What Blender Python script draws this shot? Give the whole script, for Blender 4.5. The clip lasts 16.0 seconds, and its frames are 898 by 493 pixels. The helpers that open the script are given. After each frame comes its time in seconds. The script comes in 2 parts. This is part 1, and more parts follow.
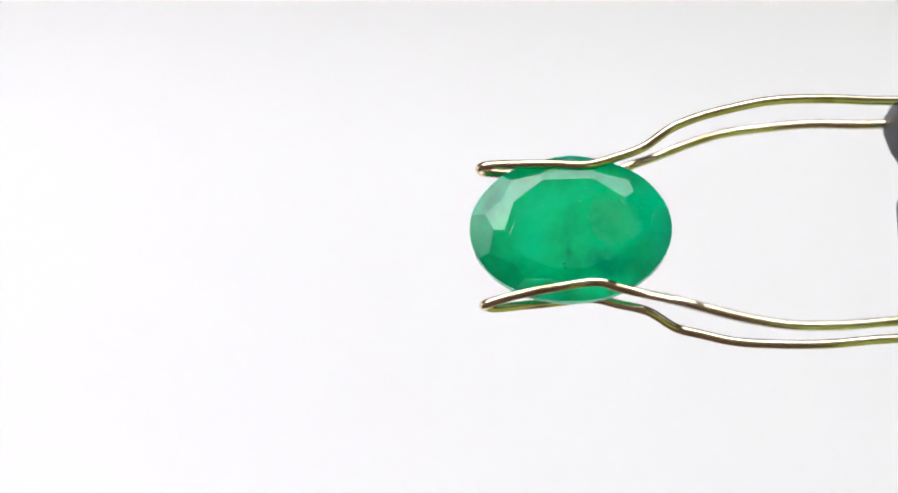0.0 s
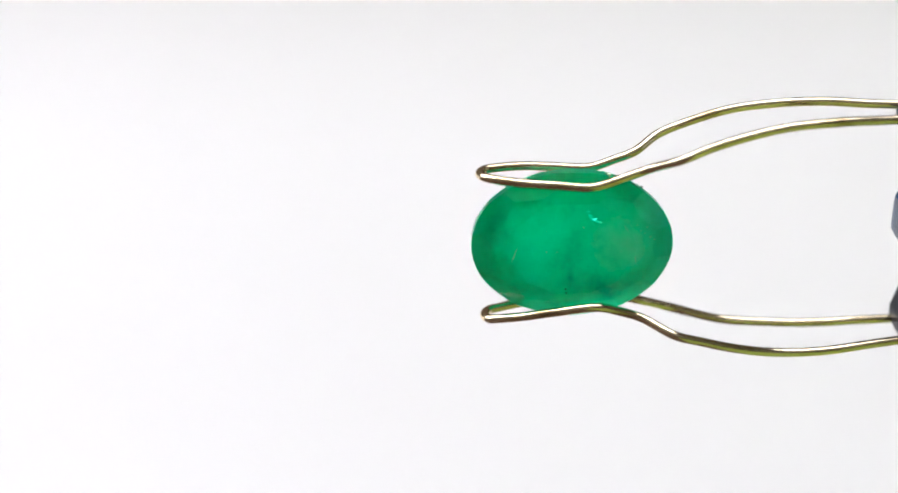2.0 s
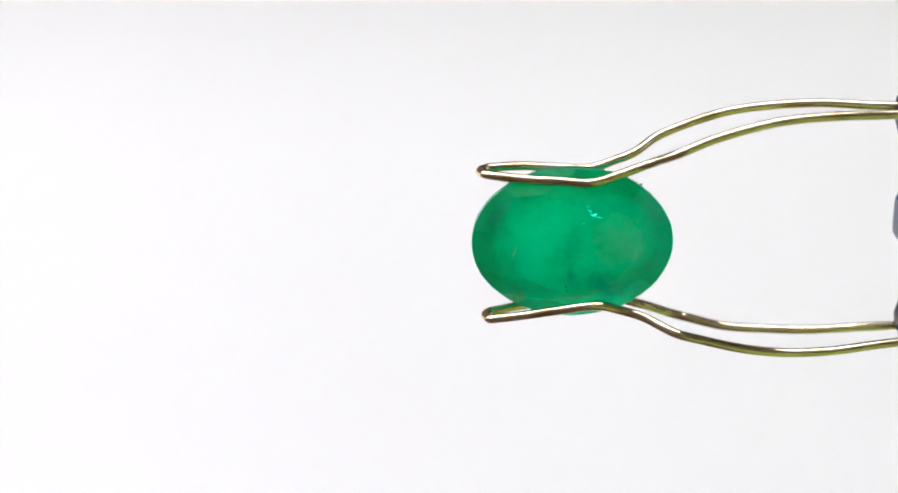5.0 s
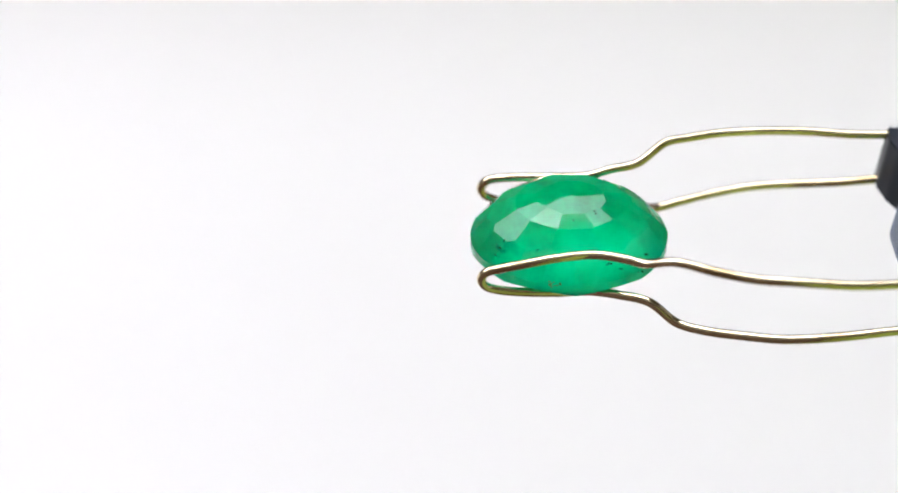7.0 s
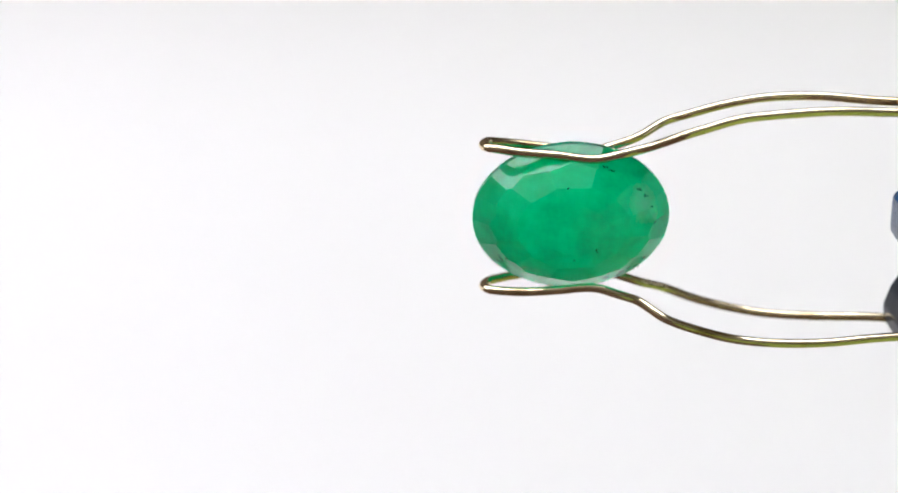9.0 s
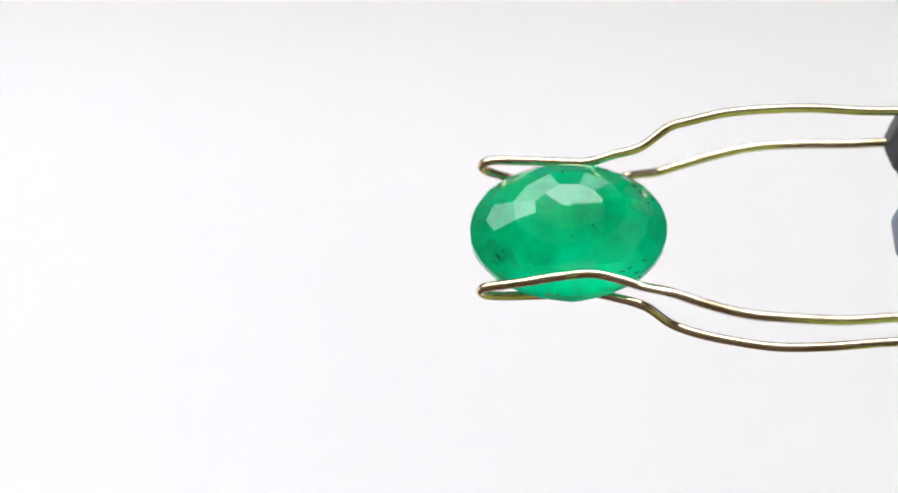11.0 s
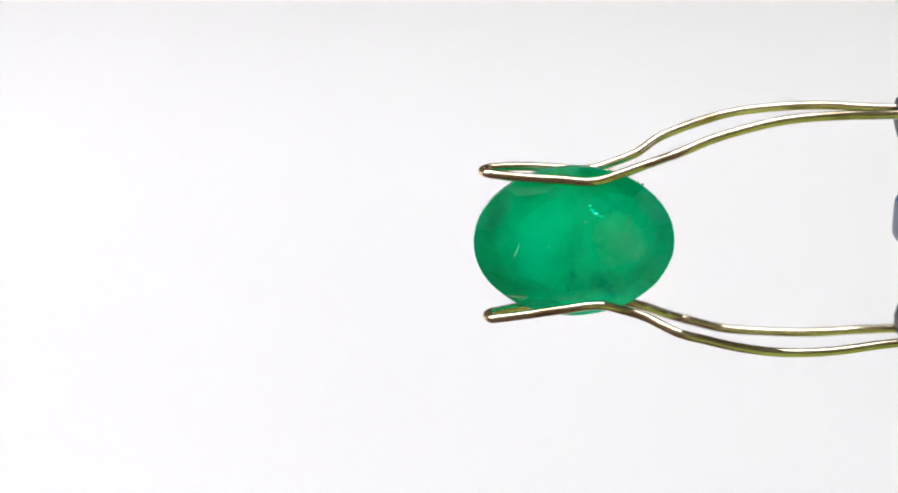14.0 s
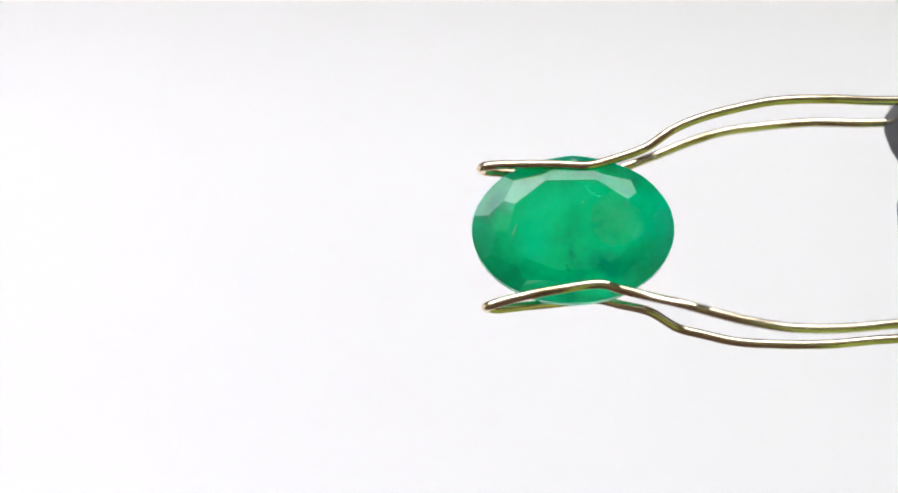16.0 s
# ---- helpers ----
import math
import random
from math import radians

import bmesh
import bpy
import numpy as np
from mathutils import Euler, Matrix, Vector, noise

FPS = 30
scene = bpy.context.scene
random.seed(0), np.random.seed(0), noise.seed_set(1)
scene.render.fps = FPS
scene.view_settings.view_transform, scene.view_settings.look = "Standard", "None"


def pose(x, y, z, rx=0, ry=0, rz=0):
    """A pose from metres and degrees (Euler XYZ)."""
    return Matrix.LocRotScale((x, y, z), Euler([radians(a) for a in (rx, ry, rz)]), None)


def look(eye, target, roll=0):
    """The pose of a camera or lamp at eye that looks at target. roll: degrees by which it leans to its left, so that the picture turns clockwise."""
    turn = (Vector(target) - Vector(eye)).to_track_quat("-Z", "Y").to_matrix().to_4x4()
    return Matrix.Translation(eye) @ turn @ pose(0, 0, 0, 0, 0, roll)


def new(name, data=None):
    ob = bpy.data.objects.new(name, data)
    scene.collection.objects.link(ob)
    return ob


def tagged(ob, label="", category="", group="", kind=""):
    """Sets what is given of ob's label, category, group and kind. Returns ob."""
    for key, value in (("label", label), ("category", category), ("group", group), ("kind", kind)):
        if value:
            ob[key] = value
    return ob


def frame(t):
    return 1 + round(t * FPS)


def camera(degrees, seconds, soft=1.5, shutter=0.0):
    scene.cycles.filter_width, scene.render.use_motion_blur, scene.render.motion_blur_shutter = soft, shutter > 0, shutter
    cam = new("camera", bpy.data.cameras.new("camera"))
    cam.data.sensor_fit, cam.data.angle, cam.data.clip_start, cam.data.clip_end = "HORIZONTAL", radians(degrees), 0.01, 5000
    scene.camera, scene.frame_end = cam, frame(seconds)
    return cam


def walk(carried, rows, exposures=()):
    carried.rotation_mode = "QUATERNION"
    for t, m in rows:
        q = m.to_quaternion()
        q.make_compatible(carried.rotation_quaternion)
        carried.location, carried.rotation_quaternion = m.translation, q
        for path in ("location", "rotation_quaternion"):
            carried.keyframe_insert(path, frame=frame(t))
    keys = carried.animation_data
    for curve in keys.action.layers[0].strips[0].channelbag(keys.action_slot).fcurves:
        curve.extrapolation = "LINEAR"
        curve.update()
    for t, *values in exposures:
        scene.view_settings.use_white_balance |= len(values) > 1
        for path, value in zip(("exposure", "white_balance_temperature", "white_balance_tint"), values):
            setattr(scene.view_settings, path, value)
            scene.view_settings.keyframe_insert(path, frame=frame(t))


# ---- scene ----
MM = 0.001
EYE_BACK = 0.07185
EXPOSURE, KELVIN, TINT = 2.23, 5950, 15
cam = camera(34.63, 16.0, soft=1.9)
cam.data.dof.use_dof = True
cam.data.dof.focus_distance, cam.data.dof.aperture_fstop = 0.0708, 24.0
walk(cam, [(0.0, look((0, -EYE_BACK, 0), (0, 1, 0))), (16.0, look((0, -EYE_BACK, 0), (0, 1, 0)))],
     exposures=[(0.0, EXPOSURE, KELVIN, TINT), (16.0, EXPOSURE, KELVIN, TINT)])

# ---- daylight: bright hazy sky with a veiled sun ----
SUN_FROM = Vector((-0.12, -0.66, 0.70)).normalized()
world = bpy.data.worlds.new("hazy_sky")
scene.world = world
world.use_nodes = True
sky = world.node_tree.nodes.new("ShaderNodeTexSky")
sky.sky_type = "NISHITA"
sky.sun_disc = False
sky.sun_elevation = math.asin(SUN_FROM.z)
sky.sun_rotation = math.atan2(SUN_FROM.x, SUN_FROM.y)
sky.air_density, sky.dust_density, sky.ozone_density = 1.0, 4.0, 1.0
wn, wl = world.node_tree.nodes, world.node_tree.links
veil = wn.new("ShaderNodeMix")              # thin even cloud over the blue
veil.data_type = "RGBA"
veil.inputs[0].default_value = 0.75
place = wn.new("ShaderNodeTexCoord")         # an overcast sky is brighter overhead than at its rim
axes = wn.new("ShaderNodeSeparateXYZ")
wl.new(place.outputs["Generated"], axes.inputs[0])
rise = wn.new("ShaderNodeMapRange")
rise.inputs[1].default_value, rise.inputs[2].default_value = 0.0, 1.0
rise.inputs[3].default_value, rise.inputs[4].default_value = 7.2, 9.4
wl.new(axes.outputs["Z"], rise.inputs[0])
wl.new(rise.outputs[0], veil.inputs[7])
wl.new(sky.outputs["Color"], veil.inputs[6])
wl.new(veil.outputs[2], wn["Background"].inputs["Color"])
wn["Background"].inputs["Strength"].default_value = 0.15
sun = new("sun", bpy.data.lights.new("sun", "SUN"))
sun.data.energy, sun.data.angle, sun.data.color = 0.3, radians(50), (1.0, 0.97, 0.92)
sun.matrix_world = look(SUN_FROM * 5, (0, 0, 0))


# ---- materials ----
def material(name):
    m = bpy.data.materials.new(name)
    m.use_nodes = True
    return m, m.node_tree.nodes, m.node_tree.links, m.node_tree.nodes["Principled BSDF"]


def noise_node(nodes, links, scale, detail=4.0, rough=0.55, coords="Object"):
    tc = nodes.new("ShaderNodeTexCoord")
    n = nodes.new("ShaderNodeTexNoise")
    n.inputs["Scale"].default_value, n.inputs["Detail"].default_value = scale, detail
    n.inputs["Roughness"].default_value = rough
    links.new(tc.outputs[coords], n.inputs["Vector"])
    return n


def ramp(nodes, links, source, stops):
    r = nodes.new("ShaderNodeValToRGB")
    e = r.color_ramp.elements
    while len(e) < len(stops):
        e.new(0.5)
    for el, (p, c) in zip(e, stops):
        el.position, el.color = p, (*c, 1)
    links.new(source, r.inputs["Fac"])
    return r


def bump(nodes, links, source, strength, distance, target):
    b = nodes.new("ShaderNodeBump")
    b.inputs["Strength"].default_value, b.inputs["Distance"].default_value = strength, distance
    links.new(source, b.inputs["Height"])
    links.new(b.outputs["Normal"], target)


def mottled(name, stops, scale, rough, bump_scale, bump_size, metallic=0.0, bump_strength=0.4, specular=0.5):
    m, nodes, links, bsdf = material(name)
    n = noise_node(nodes, links, scale)
    links.new(ramp(nodes, links, n.outputs["Fac"], stops).outputs["Color"], bsdf.inputs["Base Color"])
    bsdf.inputs["Roughness"].default_value, bsdf.inputs["Metallic"].default_value = rough, metallic
    bsdf.inputs["Specular IOR Level"].default_value = specular
    f = noise_node(nodes, links, bump_scale, 6.0)
    bump(nodes, links, f.outputs["Fac"], bump_strength, bump_size, bsdf.inputs["Normal"])
    return m


BLOCKER_GREY = mottled("blocker_grey", [(0.3, (0.22, 0.205, 0.18)), (0.7, (0.26, 0.245, 0.215))], 1.3, 0.85, 90, 0.002)
PALE_WALL = mottled("pale_plaster", [(0.3, (0.846, 0.832, 0.805)), (0.7, (0.866, 0.852, 0.825))], 1.3, 0.85, 90, 0.002, bump_strength=0.05)
BLOCKER_SLAB = mottled("blocker_slab", [(0.3, (0.22, 0.20, 0.18)), (0.7, (0.29, 0.27, 0.24))], 1.5, 0.85, 80, 0.002)
BLOCKER_DARK = mottled("blocker_dark", [(0.3, (0.05, 0.035, 0.022)), (0.7, (0.085, 0.06, 0.04))], 3.0, 0.8, 40, 0.003)
UNSEEN_PALE = mottled("unseen_pale", [(0.3, (0.54, 0.53, 0.51)), (0.7, (0.62, 0.61, 0.59))], 2.0, 0.85, 60, 0.002)
UNSEEN_BROWN = mottled("unseen_brown", [(0.3, (0.045, 0.026, 0.015)), (0.7, (0.075, 0.045, 0.027))], 2.0, 0.9, 60, 0.004)
LAWN = mottled("lawn_green", [(0.3, (0.19, 0.26, 0.045)), (0.7, (0.25, 0.33, 0.07))], 3.0, 0.9, 70, 0.03)
WIRE = mottled("polished_steel_wire", [(0.34, (0.50, 0.37, 0.19)), (0.43, (0.74, 0.60, 0.36)), (0.7, (0.88, 0.76, 0.50))], 420, 0.06, 1300, 0.00002, 1.0, 0.2)
STEEL = mottled("brushed_steel", [(0.3, (0.45, 0.43, 0.40)), (0.7, (0.60, 0.58, 0.54))], 400, 0.3, 2000, 0.00004, 1.0)
BLACK = mottled("black_plastic", [(0.3, (0.006, 0.008, 0.011)), (0.7, (0.012, 0.016, 0.022))], 300, 0.3, 1500, 0.00003, specular=0.10)
BLUE = mottled("navy_plastic", [(0.3, (0.010, 0.040, 0.10)), (0.7, (0.020, 0.065, 0.15))], 300, 0.25, 1500, 0.00003, specular=0.5)


def patch(nodes, links, centre, radii, grain, low, high):
    """A ragged patch of the given radii round a place in the stone, 1 inside and 0 outside, broken up by grain."""
    tc = nodes.new("ShaderNodeTexCoord")
    sub = nodes.new("ShaderNodeVectorMath")
    sub.operation = "SUBTRACT"
    sub.inputs[1].default_value = [c * MM for c in centre]
    links.new(tc.outputs["Object"], sub.inputs[0])
    div = nodes.new("ShaderNodeVectorMath")
    div.operation = "DIVIDE"
    div.inputs[1].default_value = [c * MM for c in radii]
    links.new(sub.outputs[0], div.inputs[0])
    ln = nodes.new("ShaderNodeVectorMath")
    ln.operation = "LENGTH"
    links.new(div.outputs[0], ln.inputs[0])
    fall = nodes.new("ShaderNodeMapRange")
    fall.inputs[1].default_value, fall.inputs[2].default_value = 0.0, 1.0
    fall.inputs[3].default_value, fall.inputs[4].default_value = 1.0, 0.0
    links.new(ln.outputs["Value"], fall.inputs[0])
    n = noise_node(nodes, links, grain, 4.0, 0.6)
    mul = nodes.new("ShaderNodeMath")
    mul.operation = "MULTIPLY"
    links.new(fall.outputs[0], mul.inputs[0])
    links.new(n.outputs["Fac"], mul.inputs[1])
    cut = nodes.new("ShaderNodeMapRange")
    cut.inputs[1].default_value, cut.inputs[2].default_value = low, high
    links.new(mul.outputs[0], cut.inputs[0])
    return cut.outputs[0]


def blend(nodes, links, fac, under, over):
    m = nodes.new("ShaderNodeMix")
    m.data_type = "RGBA"
    links.new(fac, m.inputs[0])
    links.new(under, m.inputs[6])
    m.inputs[7].default_value = (*over, 1)
    return m.outputs[2]


def emerald_material():
    m, nodes, links, bsdf = material("cloudy_emerald")
    cloud = noise_node(nodes, links, 300, 8.0, 0.68)
    col = ramp(nodes, links, cloud.outputs["Fac"], [(0.34, (0.0002, 0.34, 0.090)), (0.5, (0.0004, 0.71, 0.188)), (0.64, (0.0008, 0.92, 0.31))]).outputs["Color"]
    dark, pale = (0.0, 0.22, 0.085), (0.07, 0.55, 0.17)
    col = blend(nodes, links, patch(nodes, links, (8.2, -1.6, 0.4), (2.3, 1.8, 2.4), 600, 0.22, 0.75), col, pale)        # yellowish veil
    col = blend(nodes, links, patch(nodes, links, (3.9, -1.5, -0.6), (2.4, 1.8, 2.2), 500, 0.22, 0.6), col, (0.0, 0.95, 0.36))    # bright cloud
    col = blend(nodes, links, patch(nodes, links, (7.6, -1.8, -2.0), (3.2, 1.6, 1.6), 900, 0.20, 0.50), col, dark)       # dark wisps
    col = blend(nodes, links, patch(nodes, links, (5.85, -1.85, -1.45), (0.45, 1.2, 1.1), 1500, 0.20, 0.50), col, (0.0, 0.16, 0.06))
    col = blend(nodes, links, patch(nodes, links, (2.2, -1.2, 1.2), (1.6, 1.5, 2.2), 700, 0.22, 0.55), col, (0.0, 0.30, 0.10))
    col = blend(nodes, links, patch(nodes, links, (9.6, 1.0, -1.2), (1.6, 1.6, 2.4), 800, 0.22, 0.6), col, (0.10, 0.50, 0.22))  # milky back
    col = blend(nodes, links, patch(nodes, links, (2.9, 0.8, 1.7), (1.8, 1.5, 1.3), 1100, 0.24, 0.55), col, (0.0, 0.20, 0.08))
    col = blend(nodes, links, patch(nodes, links, (2.3, 0.6, 1.9), (1.3, 1.4, 1.2), 3000, 0.29, 0.45), col, (0.0, 0.08, 0.032))
    col = blend(nodes, links, patch(nodes, links, (6.95, -2.0, 1.95), (0.7, 0.5, 0.4), 2400, 0.2, 0.4), col, (0.0, 0.75, 0.45))  # healed crack, its glint put into the colour
    links.new(col, bsdf.inputs["Base Color"])
    bsdf.inputs["Roughness"].default_value = 0.6
    bsdf.inputs["Specular IOR Level"].default_value = 0.0
    bsdf.inputs["Subsurface Weight"].default_value = 1.0
    bsdf.inputs["Subsurface Radius"].default_value = (0.10, 1.0, 0.5)
    bsdf.inputs["Subsurface Scale"].default_value = 7.0 * MM
    clear = nodes.new("ShaderNodeBsdfRefraction")            # light that passes through the milky stone
    thin = nodes.new("ShaderNodeGamma")
    thin.inputs["Gamma"].default_value = 0.35
    links.new(col, thin.inputs["Color"])
    links.new(thin.outputs["Color"], clear.inputs["Color"])
    clear.inputs["Roughness"].default_value = 0.8
    clear.inputs["IOR"].default_value = 1.58
    glow = nodes.new("ShaderNodeBsdfTranslucent")            # light that the fine clouds scatter on its way through
    links.new(thin.outputs["Color"], glow.inputs["Color"])
    through_light = nodes.new("ShaderNodeMixShader")
    through_light.inputs["Fac"].default_value = 0.25
    links.new(clear.outputs["BSDF"], through_light.inputs[1])
    links.new(glow.outputs["BSDF"], through_light.inputs[2])
    body = nodes.new("ShaderNodeMixShader")
    body.inputs["Fac"].default_value = 0.88
    links.new(bsdf.outputs["BSDF"], body.inputs[1])
    links.new(through_light.outputs["Shader"], body.inputs[2])
    shine = nodes.new("ShaderNodeBsdfGlossy")                # polished facets
    shine.inputs["Color"].default_value = (1, 1, 1, 1)
    wear = noise_node(nodes, links, 1400, 6.0, 0.65)
    links.new(ramp(nodes, links, wear.outputs["Fac"], [(0.35, (0.02, 0.02, 0.02)), (0.7, (0.16, 0.16, 0.16))]).outputs["Color"], shine.inputs["Roughness"])
    edge = nodes.new("ShaderNodeFresnel")
    edge.inputs["IOR"].default_value = 1.46
    polish = nodes.new("ShaderNodeMixShader")
    links.new(edge.outputs["Fac"], polish.inputs["Fac"])
    links.new(body.outputs["Shader"], polish.inputs[1])
    links.new(shine.outputs["BSDF"], polish.inputs[2])
    links.new(polish.outputs["Shader"], nodes["Material Output"].inputs["Surface"])
    return m


EMERALD = emerald_material()


# ---- mesh helpers ----
def part(name, bm, mat, parent=None, label="", smooth=False):
    bmesh.ops.recalc_face_normals(bm, faces=bm.faces[:])
    me = bpy.data.meshes.new(name)
    bm.to_mesh(me)
    bm.free()
    me.materials.append(mat)
    if smooth:
        me.polygons.foreach_set("use_smooth", [True] * len(me.polygons))
    ob = new(name, me)
    ob.parent = parent
    if label:
        ob["label"] = label
    return ob


def box(bm, x0, x1, y0, y1, z0, z1):
    return bmesh.ops.create_cube(bm, size=1.0, matrix=Matrix.Translation(((x0 + x1) / 2, (y0 + y1) / 2, (z0 + z1) / 2))
                                 @ Matrix.Diagonal((x1 - x0, y1 - y0, z1 - z0, 1)))["verts"]


def spline(points, step):
    """Centripetal Catmull-Rom curve through the points, sampled about every step."""
    p = [Vector(a) for a in points]
    p = [2 * p[0] - p[1]] + p + [2 * p[-1] - p[-2]]
    out = []
    for i in range(1, len(p) - 2):
        a, b, c, d = p[i - 1:i + 3]
        t1 = (b - a).length ** 0.5
        t2 = t1 + (c - b).length ** 0.5
        t3 = t2 + (d - c).length ** 0.5
        n = max(3, int((c - b).length / step))
        for k in range(n):
            t = t1 + (t2 - t1) * k / n
            A1 = a * ((t1 - t) / t1) + b * (t / t1)
            A2 = b * ((t2 - t) / (t2 - t1)) + c * ((t - t1) / (t2 - t1))
            A3 = c * ((t3 - t) / (t3 - t2)) + d * ((t - t2) / (t3 - t2))
            B1 = A1 * ((t2 - t) / t2) + A2 * (t / t2)
            B2 = A2 * ((t3 - t) / (t3 - t1)) + A3 * ((t - t1) / (t3 - t1))
            out.append(B1 * ((t2 - t) / (t2 - t1)) + B2 * ((t - t1) / (t2 - t1)))
    return out + [p[-2]]


def tube(path, radius, sides=20):
    bm = bmesh.new()
    rings = []
    side = Vector((0, 0, 1))
    for i, c in enumerate(path):
        d = (path[min(i + 1, len(path) - 1)] - path[max(i - 1, 0)]).normalized()
        side = (side - d * side.dot(d)).normalized()
        up = d.cross(side)
        rings.append([bm.verts.new(c + radius * (math.cos(a) * side + math.sin(a) * up))
                      for a in (2 * math.pi * k / sides for k in range(sides))])
    for r, s in zip(rings, rings[1:]):
        for k in range(sides):
            bm.faces.new((r[k], r[(k + 1) % sides], s[(k + 1) % sides], s[k]))
    bm.faces.new(rings[0])
    bm.faces.new(rings[-1])
    return bm


# ---- the place: white wall behind stone, open sky overhead; unseen added panels shape light ----
GROUND_Z = -1.10
FOOT = GROUND_Z - 0.2


def structure(name, mat, label, *boxes):
    bm = bmesh.new()
    for b in boxes:
        box(bm, *b)
    return tagged(part(name, bm, mat), label, kind="structure")


bm = bmesh.new()
bmesh.ops.create_grid(bm, x_segments=60, y_segments=60, size=400, matrix=Matrix.Translation((0, 0, GROUND_Z)))
tagged(part("ground", bm, LAWN), "green mown lawn around the walls", kind="structure")
# brown floor, unseen, added so the wires mirror brown low down
structure("unseen_floor", UNSEEN_BROWN, "unseen dark brown floor, added to reflect brown in the wires", (-8.2, 0.22, -5.396, 1.196, GROUND_Z - 0.1, GROUND_Z + 0.03))
# pale floor out of view, added to bounce light and show in low reflections
structure("unseen_floor", UNSEEN_PALE, "unseen pale floor below the wall, added to bounce and reflect light", (-8.2, 7.2, 1.2, 2.196, GROUND_Z - 0.1, GROUND_Z + 0.05))
structure("wall_north", PALE_WALL, "plain pale plastered garden wall in bright soft daylight", (-9.5, 9.5, 2.2, 2.45, FOOT, 5.76))
# slabs out of view, added to keep the sky off chosen facets
structure("sky_blocker", BLOCKER_SLAB, "unseen brown-grey slab above the wall, added to block sky", (-9.7, 9.7, 0.54, 2.60, 5.764, 5.96), (-2.4, 2.496, 0.10, 0.536, 5.764, 5.96))
structure("sky_blocker", BLOCKER_SLAB, "unseen brown-grey slab on the right, added to block sky", (2.5, 9.7, -5.7, 0.536, 5.764, 5.96))
# added dark panel above the view: darkens facet reflections, shades the wall top
structure("dark_blocker", BLOCKER_DARK, "unseen dark panel above the pale wall, added for dark reflections and shade", (-9.5, 9.5, 1.93, 2.196, 0.88, 5.76))
# unseen walls added behind the camera, stepped to choose which facets catch sky
structure("south_blocker", BLOCKER_GREY, "unseen grey wall behind the camera, added to block low sky", (-2.9, 7.4, -5.7, -5.4, FOOT, 8.3))
structure("south_blocker", BLOCKER_GREY, "unseen lower grey wall behind the camera, added to limit the sky", (-4.9, -2.904, -5.7, -5.4, FOOT, 5.2))
structure("south_blocker", BLOCKER_GREY, "unseen grey corner wall, added to block part of the sky", (-6.6, -4.904, -5.7, -5.4, FOOT, 6.2), (-8.5, -6.604, -5.7, -5.4, FOOT, 3.0))
# brown strip never in view, added for the wires to reflect
structure("reflected_brown", UNSEEN_BROWN, "unseen dark brown band, added to reflect brown in the wires", (-8.2, 7.2, -5.396, -5.34, GROUND_Z + 0.034, 0.27))
# pale side added out of view to bounce light onto the backdrop's right
structure("bounce_east", PALE_WALL, "unseen pale side wall, added to bounce light onto the backdrop", (7.204, 7.4, -5.396, 2.196, FOOT, 5.76))
# left walls, unseen, added with an opening that lights the left facets
structure("west_blocker", BLOCKER_GREY, "unseen grey side wall, added to block sky on the left", (-8.5, -8.204, -0.18, 2.196, FOOT, 5.76))
structure("west_blocker", BLOCKER_GREY, "unseen low grey wall on the left, added to block low sky", (-8.5, -8.204, -5.396, -0.184, FOOT, 2.9))

# ---- the stone holder: two sprung wire loops on a dark handle ----
UPPER_FRONT = [(24.5, -0.60, 6.25), (23.5, -0.67, 6.26), (21.0, -0.98, 6.21), (18.5, -1.31, 6.24), (16.0, -1.6, 6.1), (14.0, -1.76, 5.7),
               (12.3, -1.93, 5.21), (11.01, -1.95, 4.67), (9.65, -1.18, 3.96), (8.3, -1.2, 3.47), (6.92, -1.31, 3.09),
               (5.2, -1.25, 3.18), (3.6, -1.10, 3.25), (2.35, -0.82, 3.33)]
UPPER_BACK = [(2.35, 0.74, 3.37), (3.6, 1.03, 3.34), (5.2, 1.27, 3.2), (6.98, 1.34, 3.11), (8.3, 1.45, 3.5), (9.2, 1.48, 3.85),
              (10.51, 2.27, 4.52), (12.3, 2.33, 5.23), (14.0, 2.34, 5.72), (16.0, 2.36, 5.98), (18.5, 2.22, 6.11), (21.0, 2.11, 5.99),
              (23.5, 1.99, 5.96), (24.5, 1.95, 5.95)]
LOWER_FRONT = [(24.5, -1.6, -4.93), (23.5, -1.75, -4.97), (21.0, -2.14, -5.1), (18.5, -2.44, -5.31), (16.0, -2.6, -5.28), (14.0, -2.76, -4.95),
               (12.3, -2.85, -4.51), (11.0, -2.88, -4.14), (9.44, -2.02, -3.58), (8.3, -1.9, -3.25), (7.31, -2.02, -2.98),
               (5.2, -2.03, -3.21), (3.6, -1.93, -3.48), (2.35, -1.62, -3.74)]
LOWER_BACK = [(2.35, -0.24, -3.82), (3.6, -0.0, -3.66), (5.2, 0.12, -3.50), (7.12, 0.36, -3.30), (8.3, 0.55, -3.55), (9.75, 0.63, -3.91),
              (11.23, 1.37, -4.65), (12.3, 1.35, -4.95), (14.0, 1.28, -5.36), (16.0, 1.25, -5.52), (18.5, 1.15, -5.56), (21.0, 1.03, -5.39),
              (23.5, 1.04, -5.3), (24.5, 1.04, -5.27)]


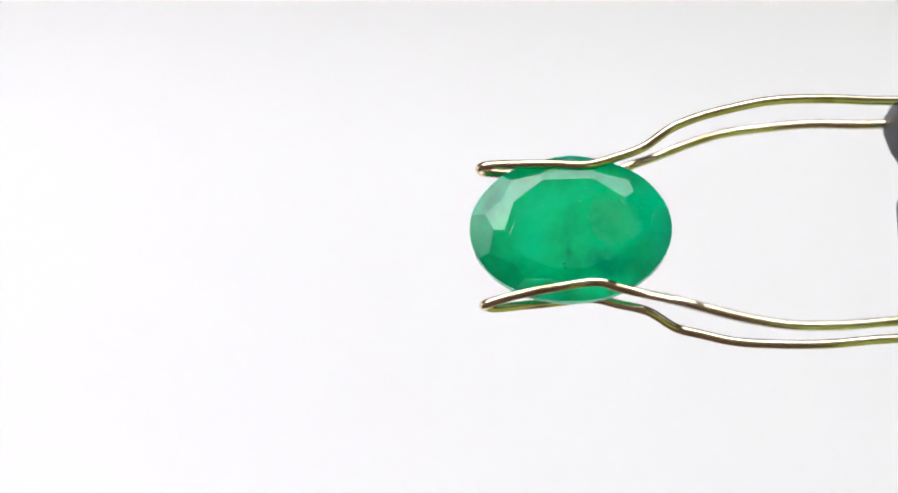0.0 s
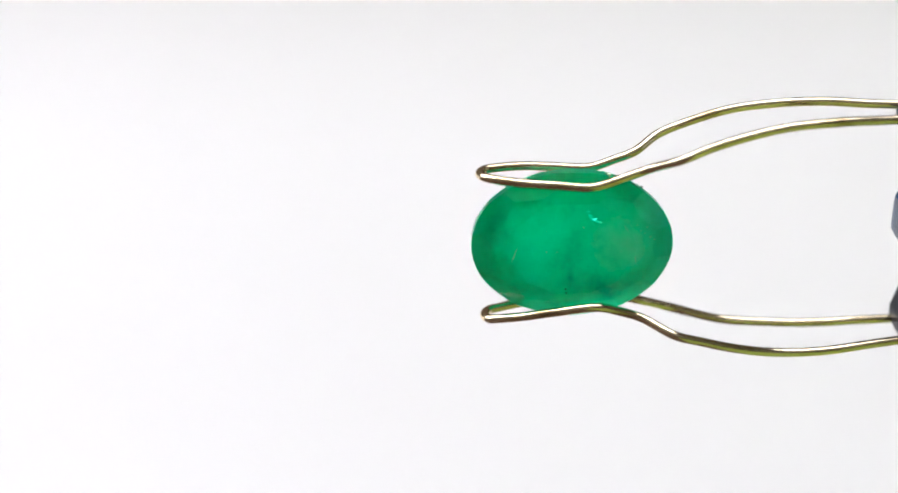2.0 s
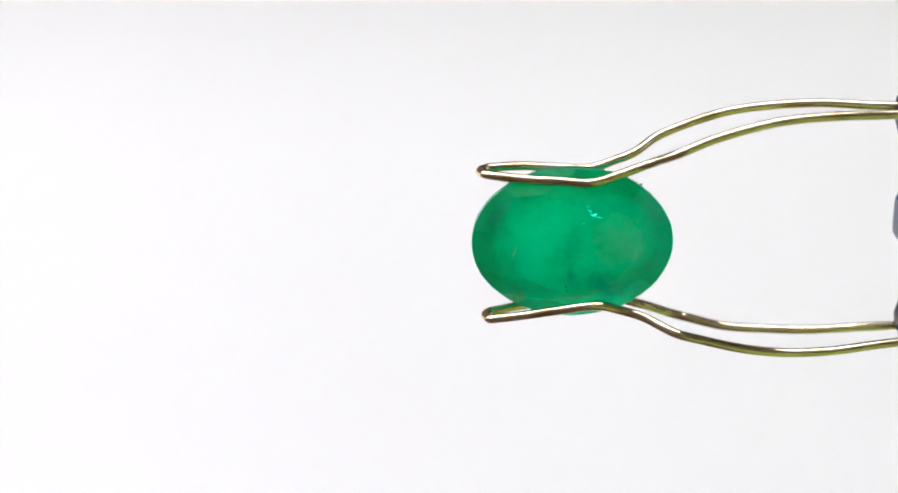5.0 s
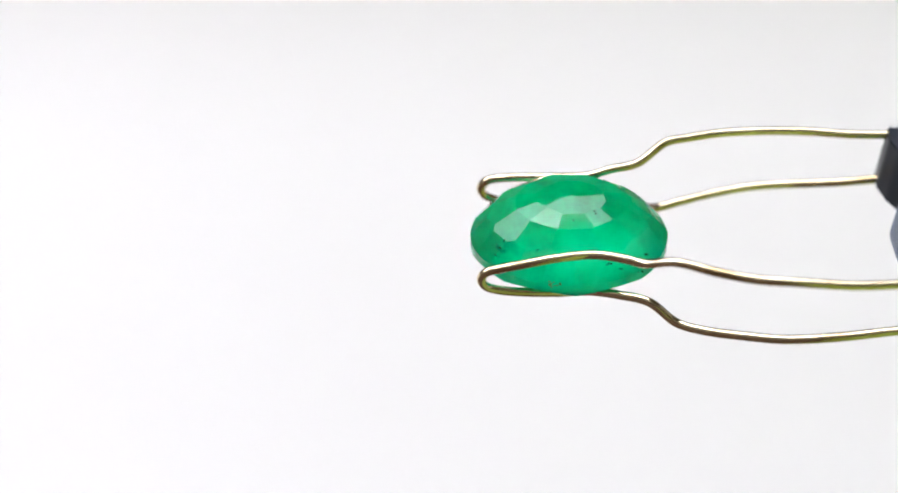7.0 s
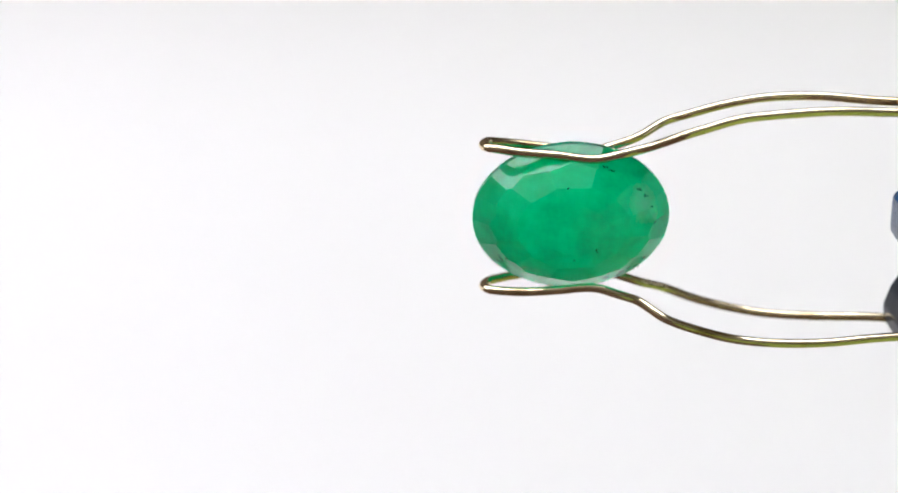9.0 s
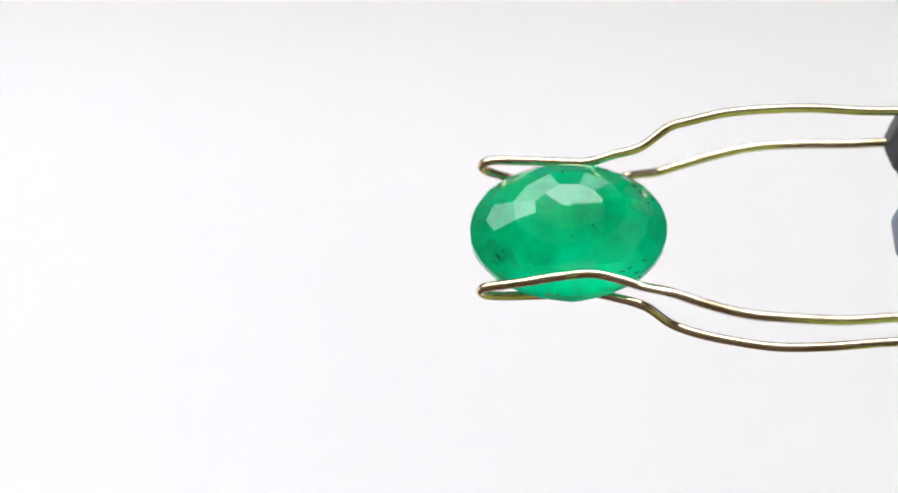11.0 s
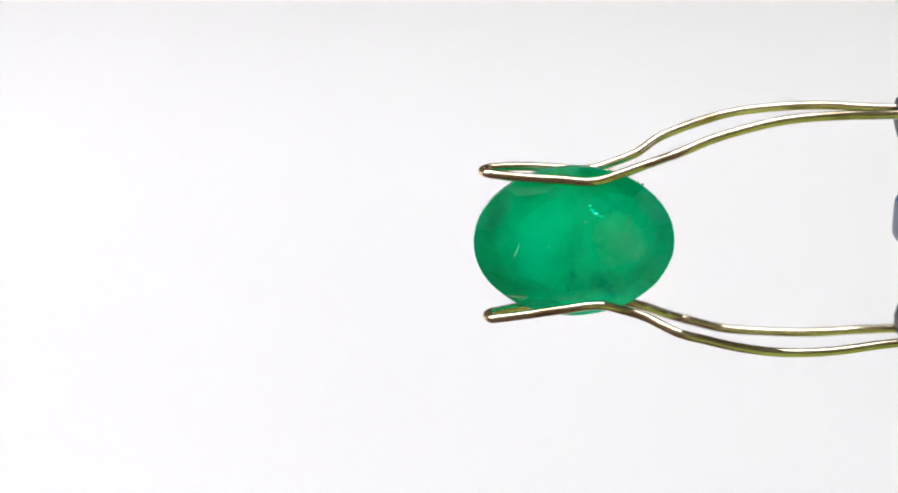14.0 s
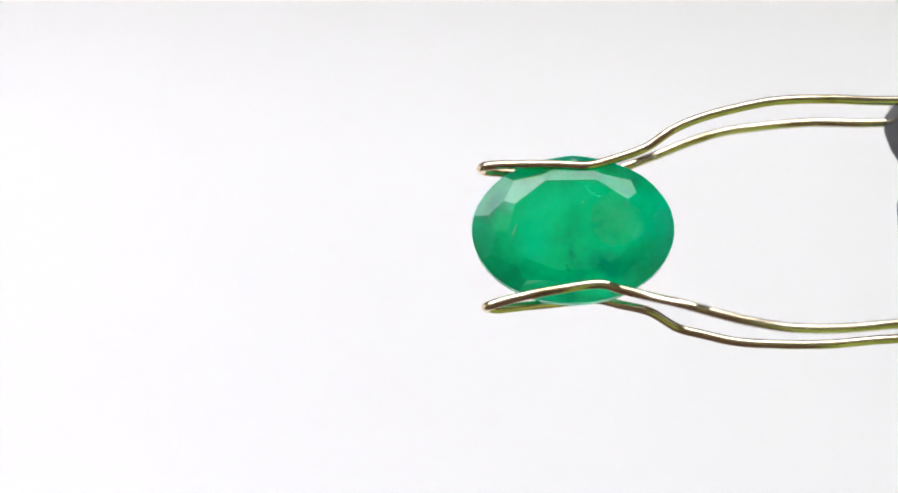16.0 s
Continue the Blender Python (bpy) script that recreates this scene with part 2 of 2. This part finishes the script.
def prong(front, tip, back, parent):
    x, y, z = tip
    pts = front + [(x + 0.22, y - 0.5, z), (x, y, z), (x + 0.22, y + 0.5, z)] + back
    path = spline([Vector(p) * MM for p in pts], 0.12 * MM)
    return part("prong", tube(path, 0.228 * MM), WIRE, parent, smooth=True)


def bevel_all(bm, width, segments=3):
    bmesh.ops.bevel(bm, geom=bm.edges[:], offset=width, segments=segments, profile=0.6, affect="EDGES")


def holder_arm(parent, sign, y_mid, z_wire, nose):
    """Black arm that grips one wire loop: slanted nose, steel strip on its outer face."""
    bm = bmesh.new()
    prof = [(nose + 0.1, z_wire + 0.45), (nose, z_wire - 0.5), (nose + 0.3, z_wire - 1.5), (nose + 1.3, z_wire - 3.3), (40, z_wire - 3.3), (40, z_wire + 0.45)]
    half = 1.8
    lo = [bm.verts.new((x * MM, (y_mid - half) * MM, sign * z * MM)) for x, z in prof]
    hi = [bm.verts.new((x * MM, (y_mid + half) * MM, sign * z * MM)) for x, z in prof]
    bm.faces.new(lo)
    bm.faces.new(hi)
    for i in range(len(prof)):
        j = (i + 1) % len(prof)
        bm.faces.new((lo[i], lo[j], hi[j], hi[i]))
    bevel_all(bm, 0.24 * MM, 4)
    arm = part("arm", bm, BLACK, parent)
    bm = bmesh.new()
    z0, z1 = sorted((sign * (z_wire + 0.452), sign * (z_wire + 0.80)))
    box(bm, (nose + 0.3) * MM, 40 * MM, (y_mid - 1.6) * MM, (y_mid + 1.6) * MM, z0 * MM, z1 * MM)
    bevel_all(bm, 0.12 * MM, 2)
    part("strip", bm, STEEL, arm, "grey steel strip")
    return arm


def stone_holder():
    root = tagged(new("stone_holder"), "steel wire stone holder with dark handle, gripping an emerald", "gem holder")
    prong(UPPER_FRONT, (1.52, -0.01, 3.36), UPPER_BACK, root)
    prong(LOWER_FRONT, (1.72, -0.94, -3.83), LOWER_BACK, root)
    holder_arm(root, 1, 0.65, 6.05, 22.18)
    holder_arm(root, -1, -0.40, 5.15, 22.72)
    bm = bmesh.new()
    box(bm, 22.25 * MM, 40 * MM, -1.6 * MM, 1.6 * MM, -0.7 * MM, 1.9 * MM)
    bevel_all(bm, 0.7 * MM, 4)
    part("core", bm, BLUE, root, "navy blue plastic core")
    return root


# ---- the emerald: oval mixed cut, flat table in front, deep domed pavilion behind ----
GEM_A, GEM_B = 4.95, 3.74
GEM_AT = (6.01, -0.74, -0.04)
GEM_LEAN = 4.0                 # degrees by which the stone leans in the prongs


def facet(bm, angle, outer, inner):
    """Grinds one flat facet, tangent to the oval at the angle, through two (share of the radius, depth) places."""
    a = radians(angle)
    (r1, d1), (r2, d2) = outer, inner
    p1 = Vector((GEM_A * r1 * math.cos(a), d1, GEM_B * r1 * math.sin(a))) * MM
    p2 = Vector((GEM_A * r2 * math.cos(a), d2, GEM_B * r2 * math.sin(a))) * MM
    normal = (p2 - p1).cross(Vector((-GEM_A * math.sin(a), 0, GEM_B * math.cos(a)))).normalized()
    if normal.dot(p1) < 0:
        normal = -normal
    grind(bm, p1, normal)


FACETS = [(Vector((0, -1.02 * MM, 0)), Vector((0, -1, 0)))]


def on_stone(place):
    """The nearest place on the polished surface, in metres."""
    p = Vector(place) * MM
    for _ in range(6):
        far, normal = max((((p - c).dot(n), n) for c, n in FACETS), key=lambda d: d[0])
        p -= normal * far
    return p


def grind(bm, place, normal):
    FACETS.append((place, normal))
    cut = bmesh.ops.bisect_plane(bm, geom=bm.verts[:] + bm.edges[:] + bm.faces[:], dist=1e-8,
                                 plane_co=place, plane_no=normal, clear_outer=True)["geom_cut"]
    edges = [e for e in cut if isinstance(e, bmesh.types.BMEdge)]
    if len(edges) > 2:
        bmesh.ops.contextual_create(bm, geom=edges)


def emerald():
    bm = bmesh.new()
    rim = [(GEM_A * math.cos(a), GEM_B * math.sin(a)) for a in (2 * math.pi * k / 56 for k in range(56))]
    rings = [[bm.verts.new((x * MM, y * MM, z * MM)) for x, z in rim] for y in (-1.02, 2.84)]
    bm.faces.new(rings[0])
    bm.faces.new(rings[1])
    for k in range(56):
        j = (k + 1) % 56
        bm.faces.new((rings[0][k], rings[0][j], rings[1][j], rings[1][k]))
    wear = random.Random(4)

    def ground(angles, outer, inner):
        for d in angles:
            facet(bm, d + wear.uniform(-1.0, 1.0), (outer[0], outer[1] + wear.uniform(-0.02, 0.02)), inner)
    # crown: upper girdle facets, then the broad facets that frame the table
    ground([2, 30, 65, 113, 150, 187, 222, 255, 285, 312, 338], (0.985, -0.26), (0.78, -0.83))
    ground([15, 47, 90, 136, 168, 205, 240, 270, 300, 327, 350], (0.765, -0.83), (0.61, -1.02))
    # pavilion: four rings of steps that meet in a short keel
    steps = [0, 28.5, 54, 89, 125.5, 152, 180, 208, 234.5, 270.5, 305.5, 331.5]
    ground([9.5, 28.5, 45, 63, 81, 99, 117, 135, 152, 170, 190, 208, 226, 244, 262, 280, 298, 315, 332, 350], (0.99, 0.30), (0.80, 1.50))
    ground(steps, (0.795, 1.52), (0.54, 2.42))
    ground(steps, (0.54, 2.41), (0.325, 2.70))
    ground(steps, (0.325, 2.70), (0.10, 2.79))
    bmesh.ops.remove_doubles(bm, verts=bm.verts[:], dist=0.02 * MM)
    corners = [v.co.copy() for v in bm.verts]
    bm.free()
    bm = bmesh.new()
    for co in corners:
        bm.verts.new(co)
    bmesh.ops.convex_hull(bm, input=bm.verts[:])
    bmesh.ops.delete(bm, geom=[v for v in bm.verts if not v.link_faces], context="VERTS")
    bmesh.ops.dissolve_limit(bm, angle_limit=radians(1.6), verts=bm.verts[:], edges=bm.edges[:])
    bmesh.ops.bevel(bm, geom=bm.edges[:], offset=0.018 * MM, segments=2, profile=0.5, affect="EDGES")     # softly worn facet edges
    bmesh.ops.rotate(bm, verts=bm.verts[:], matrix=Matrix.Rotation(radians(-GEM_LEAN), 3, "X"))
    bmesh.ops.translate(bm, verts=bm.verts[:], vec=Vector(GEM_AT) * MM)
    return tagged(part("emerald", bm, EMERALD), "cloudy green oval faceted emerald held between wire prongs", "gemstone")


def flake(parent, place, size, mat, turn=(0, 0, 0), label=""):
    """A tiny angular fleck that breaks the polished surface: place in the stone's own axes, size along x, y and z."""
    bm = bmesh.new()
    bmesh.ops.create_icosphere(bm, subdivisions=1, radius=0.5, matrix=Matrix.Diagonal((*[c * MM for c in size], 1)))
    for v in bm.verts:
        v.co *= 1 + 0.5 * (specks.random() - 0.5)
    lean = Matrix.Translation(Vector(GEM_AT) * MM) @ Matrix.Rotation(radians(-GEM_LEAN), 4, "X")
    bmesh.ops.transform(bm, verts=bm.verts[:], matrix=lean @ pose(*on_stone(place), *turn))
    return part("inclusion", bm, mat, parent, label)


specks = random.Random(9)
PALE_FLECK = mottled("pale_fleck", [(0.3, (0.35, 0.70, 0.50)), (0.7, (0.55, 0.85, 0.68))], 3000, 0.6, 6000, 0.00001, specular=0.2)
GLINT_FLECK = mottled("glint_fleck", [(0.3, (0.0, 0.85, 0.58)), (0.7, (0.08, 1.0, 0.74))], 3000, 0.45, 6000, 0.00001, 0.9)
BREAK_GLINT = mottled("break_glint", [(0.3, (0.25, 0.50, 0.16)), (0.7, (0.60, 0.70, 0.36))], 3000, 0.18, 6000, 0.00001, 0.5, specular=1.0)
DARK_FLECK = mottled("dark_fleck", [(0.3, (0.0, 0.02, 0.012)), (0.7, (0.0, 0.10, 0.045))], 3000, 0.7, 6000, 0.00001, specular=0.1)
TABLE = -1.02

holder = stone_holder()
gem = emerald()
for x, z, size in ((0.49, 1.12, 0.09), (-1.30, -0.10, 0.06), (-0.80, -0.11, 0.05), (0.40, -0.44, 0.055), (2.33, -0.11, 0.07), (-1.34, 0.92, 0.05), (1.15, 0.2, 0.04)):
    flake(gem, (x, TABLE, z), (size, 0.03, size * 0.7), PALE_FLECK, (0, specks.uniform(0, 90), 0), "pale fleck")
for x, z, long, turn in ((3.02, -0.45, 0.75, 80), (-2.85, -0.25, 0.9, 112), (2.55, 1.05, 0.55, 55)):
    flake(gem, (x, TABLE, z), (long, 0.03, 0.03), PALE_FLECK, (0, turn, 0), "fine pale line")
for x, y, z in ((3.25, -0.90, 0.9), (3.45, -0.86, 0.75), (3.6, -0.84, 1.05), (3.75, -0.80, 0.55), (3.95, -0.74, 0.4), (3.1, -0.93, 1.2)):
    flake(gem, (x, y, z), (0.05, 0.05, 0.05), PALE_FLECK, (0, 0, 0), "pale fleck")
# crack below the upper prong, its bright glint put into mint flakes
for x, z, long, wide, turn in ((0.80, 1.74, 0.30, 0.34, 12), (1.00, 1.57, 0.36, 0.30, -14), (1.22, 1.42, 0.34, 0.36, 8), (0.90, 1.38, 0.14, 0.12, 20),
                               (0.70, 1.95, 0.18, 0.22, -10), (0.95, 1.28, 0.10, 0.10, 10), (1.06, 1.46, 0.24, 0.26, 16), (0.86, 1.60, 0.20, 0.22, 0)):
    flake(gem, (x, TABLE, z), (long, 0.03, wide * 0.5), GLINT_FLECK, (-64, turn, 0), "crack with its glint in mint colour")
# rough break on the girdle, its glints put into pale gold flakes
for k in range(12):
    flake(gem, (-0.92 + specks.uniform(-0.32, 0.34), 0.30 + specks.uniform(-0.20, 0.14), 3.66 - specks.uniform(0.0, 0.05)),
          (specks.uniform(0.06, 0.16), specks.uniform(0.05, 0.12), 0.05), BREAK_GLINT, (specks.uniform(-36, -8), specks.uniform(-25, 25), 0), "glassy broken surface with glints in pale gold")
# black pepper in clumps along the girdle and the back
CLUMPS = ((1.70, 1.05, 3.10, 5), (2.20, 0.70, 3.08, 2), (2.51, 0.97, 2.82, 4), (2.87, 0.93, 2.63, 3), (3.20, 0.53, 2.67, 5), (3.25, 0.20, 2.80, 2), (3.66, 0.76, 2.13, 4),
          (1.66, 1.42, -2.80, 4), (1.94, 1.50, -2.64, 4), (3.30, 1.52, -1.66, 5), (3.65, 1.47, -1.30, 4), (3.94, 1.47, -0.72, 3), (4.11, 1.41, 0.11, 2),
          (-3.83, 0.70, 2.03, 2), (-3.50, 1.10, 1.90, 3), (-3.25, 1.50, 1.77, 3), (-1.80, 1.60, 2.58, 2))
for x, y, z, count in CLUMPS:
    for k in range(count * 2):
        flake(gem, (x + specks.uniform(-0.16, 0.16), y + specks.uniform(-0.05, 0.05), z + specks.uniform(-0.05, 0.05)),
              (specks.uniform(0.03, 0.13), specks.uniform(0.03, 0.08), specks.uniform(0.03, 0.10)), DARK_FLECK, (0, specks.uniform(0, 90), 0), "dark pepper speck")
for x, y, z in ((1.13, 2.75, 1.22), (-0.01, 2.68, 1.62), (-0.26, 2.44, -2.08), (1.08, 2.76, 1.07), (-0.34, TABLE, -2.05), (-0.30, TABLE, -2.25)):
    flake(gem, (x, y, z), (0.11, 0.06, 0.09), DARK_FLECK, (0, specks.uniform(0, 90), 0), "dark speck")

# seconds, x, y, z in millimetres, turns in degrees
TURNS = [
    (0, 0.018, 0.103, 0.596, -13.691, -0.943, -3.744),
    (0.4, 0.005, -0.149, 0.563, -5.034, -0.919, -2.235),
    (0.8, 0.03, -0.283, 0.493, 3.879, -0.767, -0.298),
    (1.2, 0.01, -0.272, 0.492, 15.941, -0.505, 0.751),
    (1.5, 0.005, -0.463, 0.435, 19.089, -0.781, -0.057),
    (2, 0.013, -0.359, 0.461, 23.973, -0.646, -0.029),
    (2.5, 0.01, -0.263, 0.467, 19.111, -0.428, 0.61),
    (2.8, 0.01, -0.457, 0.448, 2.978, -0.427, -0.736),
    (3.2, 0.001, -0.231, 0.549, -5.447, -0.611, -1.505),
    (3.5, 0.01, -0.202, 0.537, -10, -0.597, -1.401),
    (3.9, 0.023, -0.164, 0.522, -13, -0.577, -1.264),
    (4.3, 0.035, -0.125, 0.506, -9, -0.558, -1.126),
    (4.7, 0.047, -0.087, 0.491, 3, -0.539, -0.988),
    (5, 0.057, -0.058, 0.479, 18, -0.525, -0.885),
    (5.3, 0.066, -0.029, 0.468, 36.596, -0.51, -0.781),
    (5.5, 0.018, 0.197, 0.378, 49.823, -0.596, -1.48),
    (5.8, -0.001, 0.216, 0.421, 68.384, -0.829, -1.398),
    (6.1, -0.063, -0.001, 0.504, 85.485, -0.616, -1.407),
    (6.5, 0.003, 0.021, 0.589, 106.148, -0.904, -0.92),
    (7, -0.007, -0.074, 0.838, 136.861, -0.932, 0.178),
    (7.4, 0.015, -0.11, 1.007, 154.451, -1.163, -0.668),
    (8, 0.054, 0.062, 1.062, 177.435, -1.315, -2.077),
    (8.5, 0.102, 0.287, 1.117, 195.299, -1.731, -1.297),
    (8.7, 0.123, 0.233, 1.121, 198.378, -1.875, -1.087),
    (9.1, 0.105, 0.217, 1.084, 202, -1.824, -1.127),
    (9.6, 0.081, 0.198, 1.038, 201, -1.76, -1.178),
    (10.1, 0.058, 0.179, 0.992, 192, -1.695, -1.229),
    (10.5, 0.04, 0.163, 0.955, 178, -1.644, -1.27),
    (10.8, 0.026, 0.152, 0.927, 165.8, -1.606, -1.3),
    (11, -0.026, 0.18, 0.878, 157.892, -1.542, -1.575),
    (11.5, -0.012, -0.004, 0.821, 137.899, -1.064, -0.498),
    (12, -0.026, -0.006, 0.69, 113.7, -0.615, -0.839),
    (12.5, -0.039, 0.025, 0.495, 83.037, -0.473, -1.261),
    (13, 0.029, 0.032, 0.344, 57.888, -0.61, -1.675),
    (13.5, 0.098, -0.057, 0.425, 36.299, -0.69, -0.78),
    (14, 0.149, 0.025, 0.482, 15.829, -0.373, -0.287),
    (14.5, 0.107, 0.037, 0.535, 3.356, -0.48, -1.885),
    (15, 0.098, 0.103, 0.628, -9.635, -0.592, -3.283),
    (16, 0.109, -0.049, 0.585, -11.814, -0.892, -2.896),
]


def motions():
    rows = [(t, pose(x * MM, y * MM, z * MM, rx, ry, rz)) for t, x, y, z, rx, ry, rz in TURNS]
    walk(holder, rows)
    walk(gem, rows)


motions()
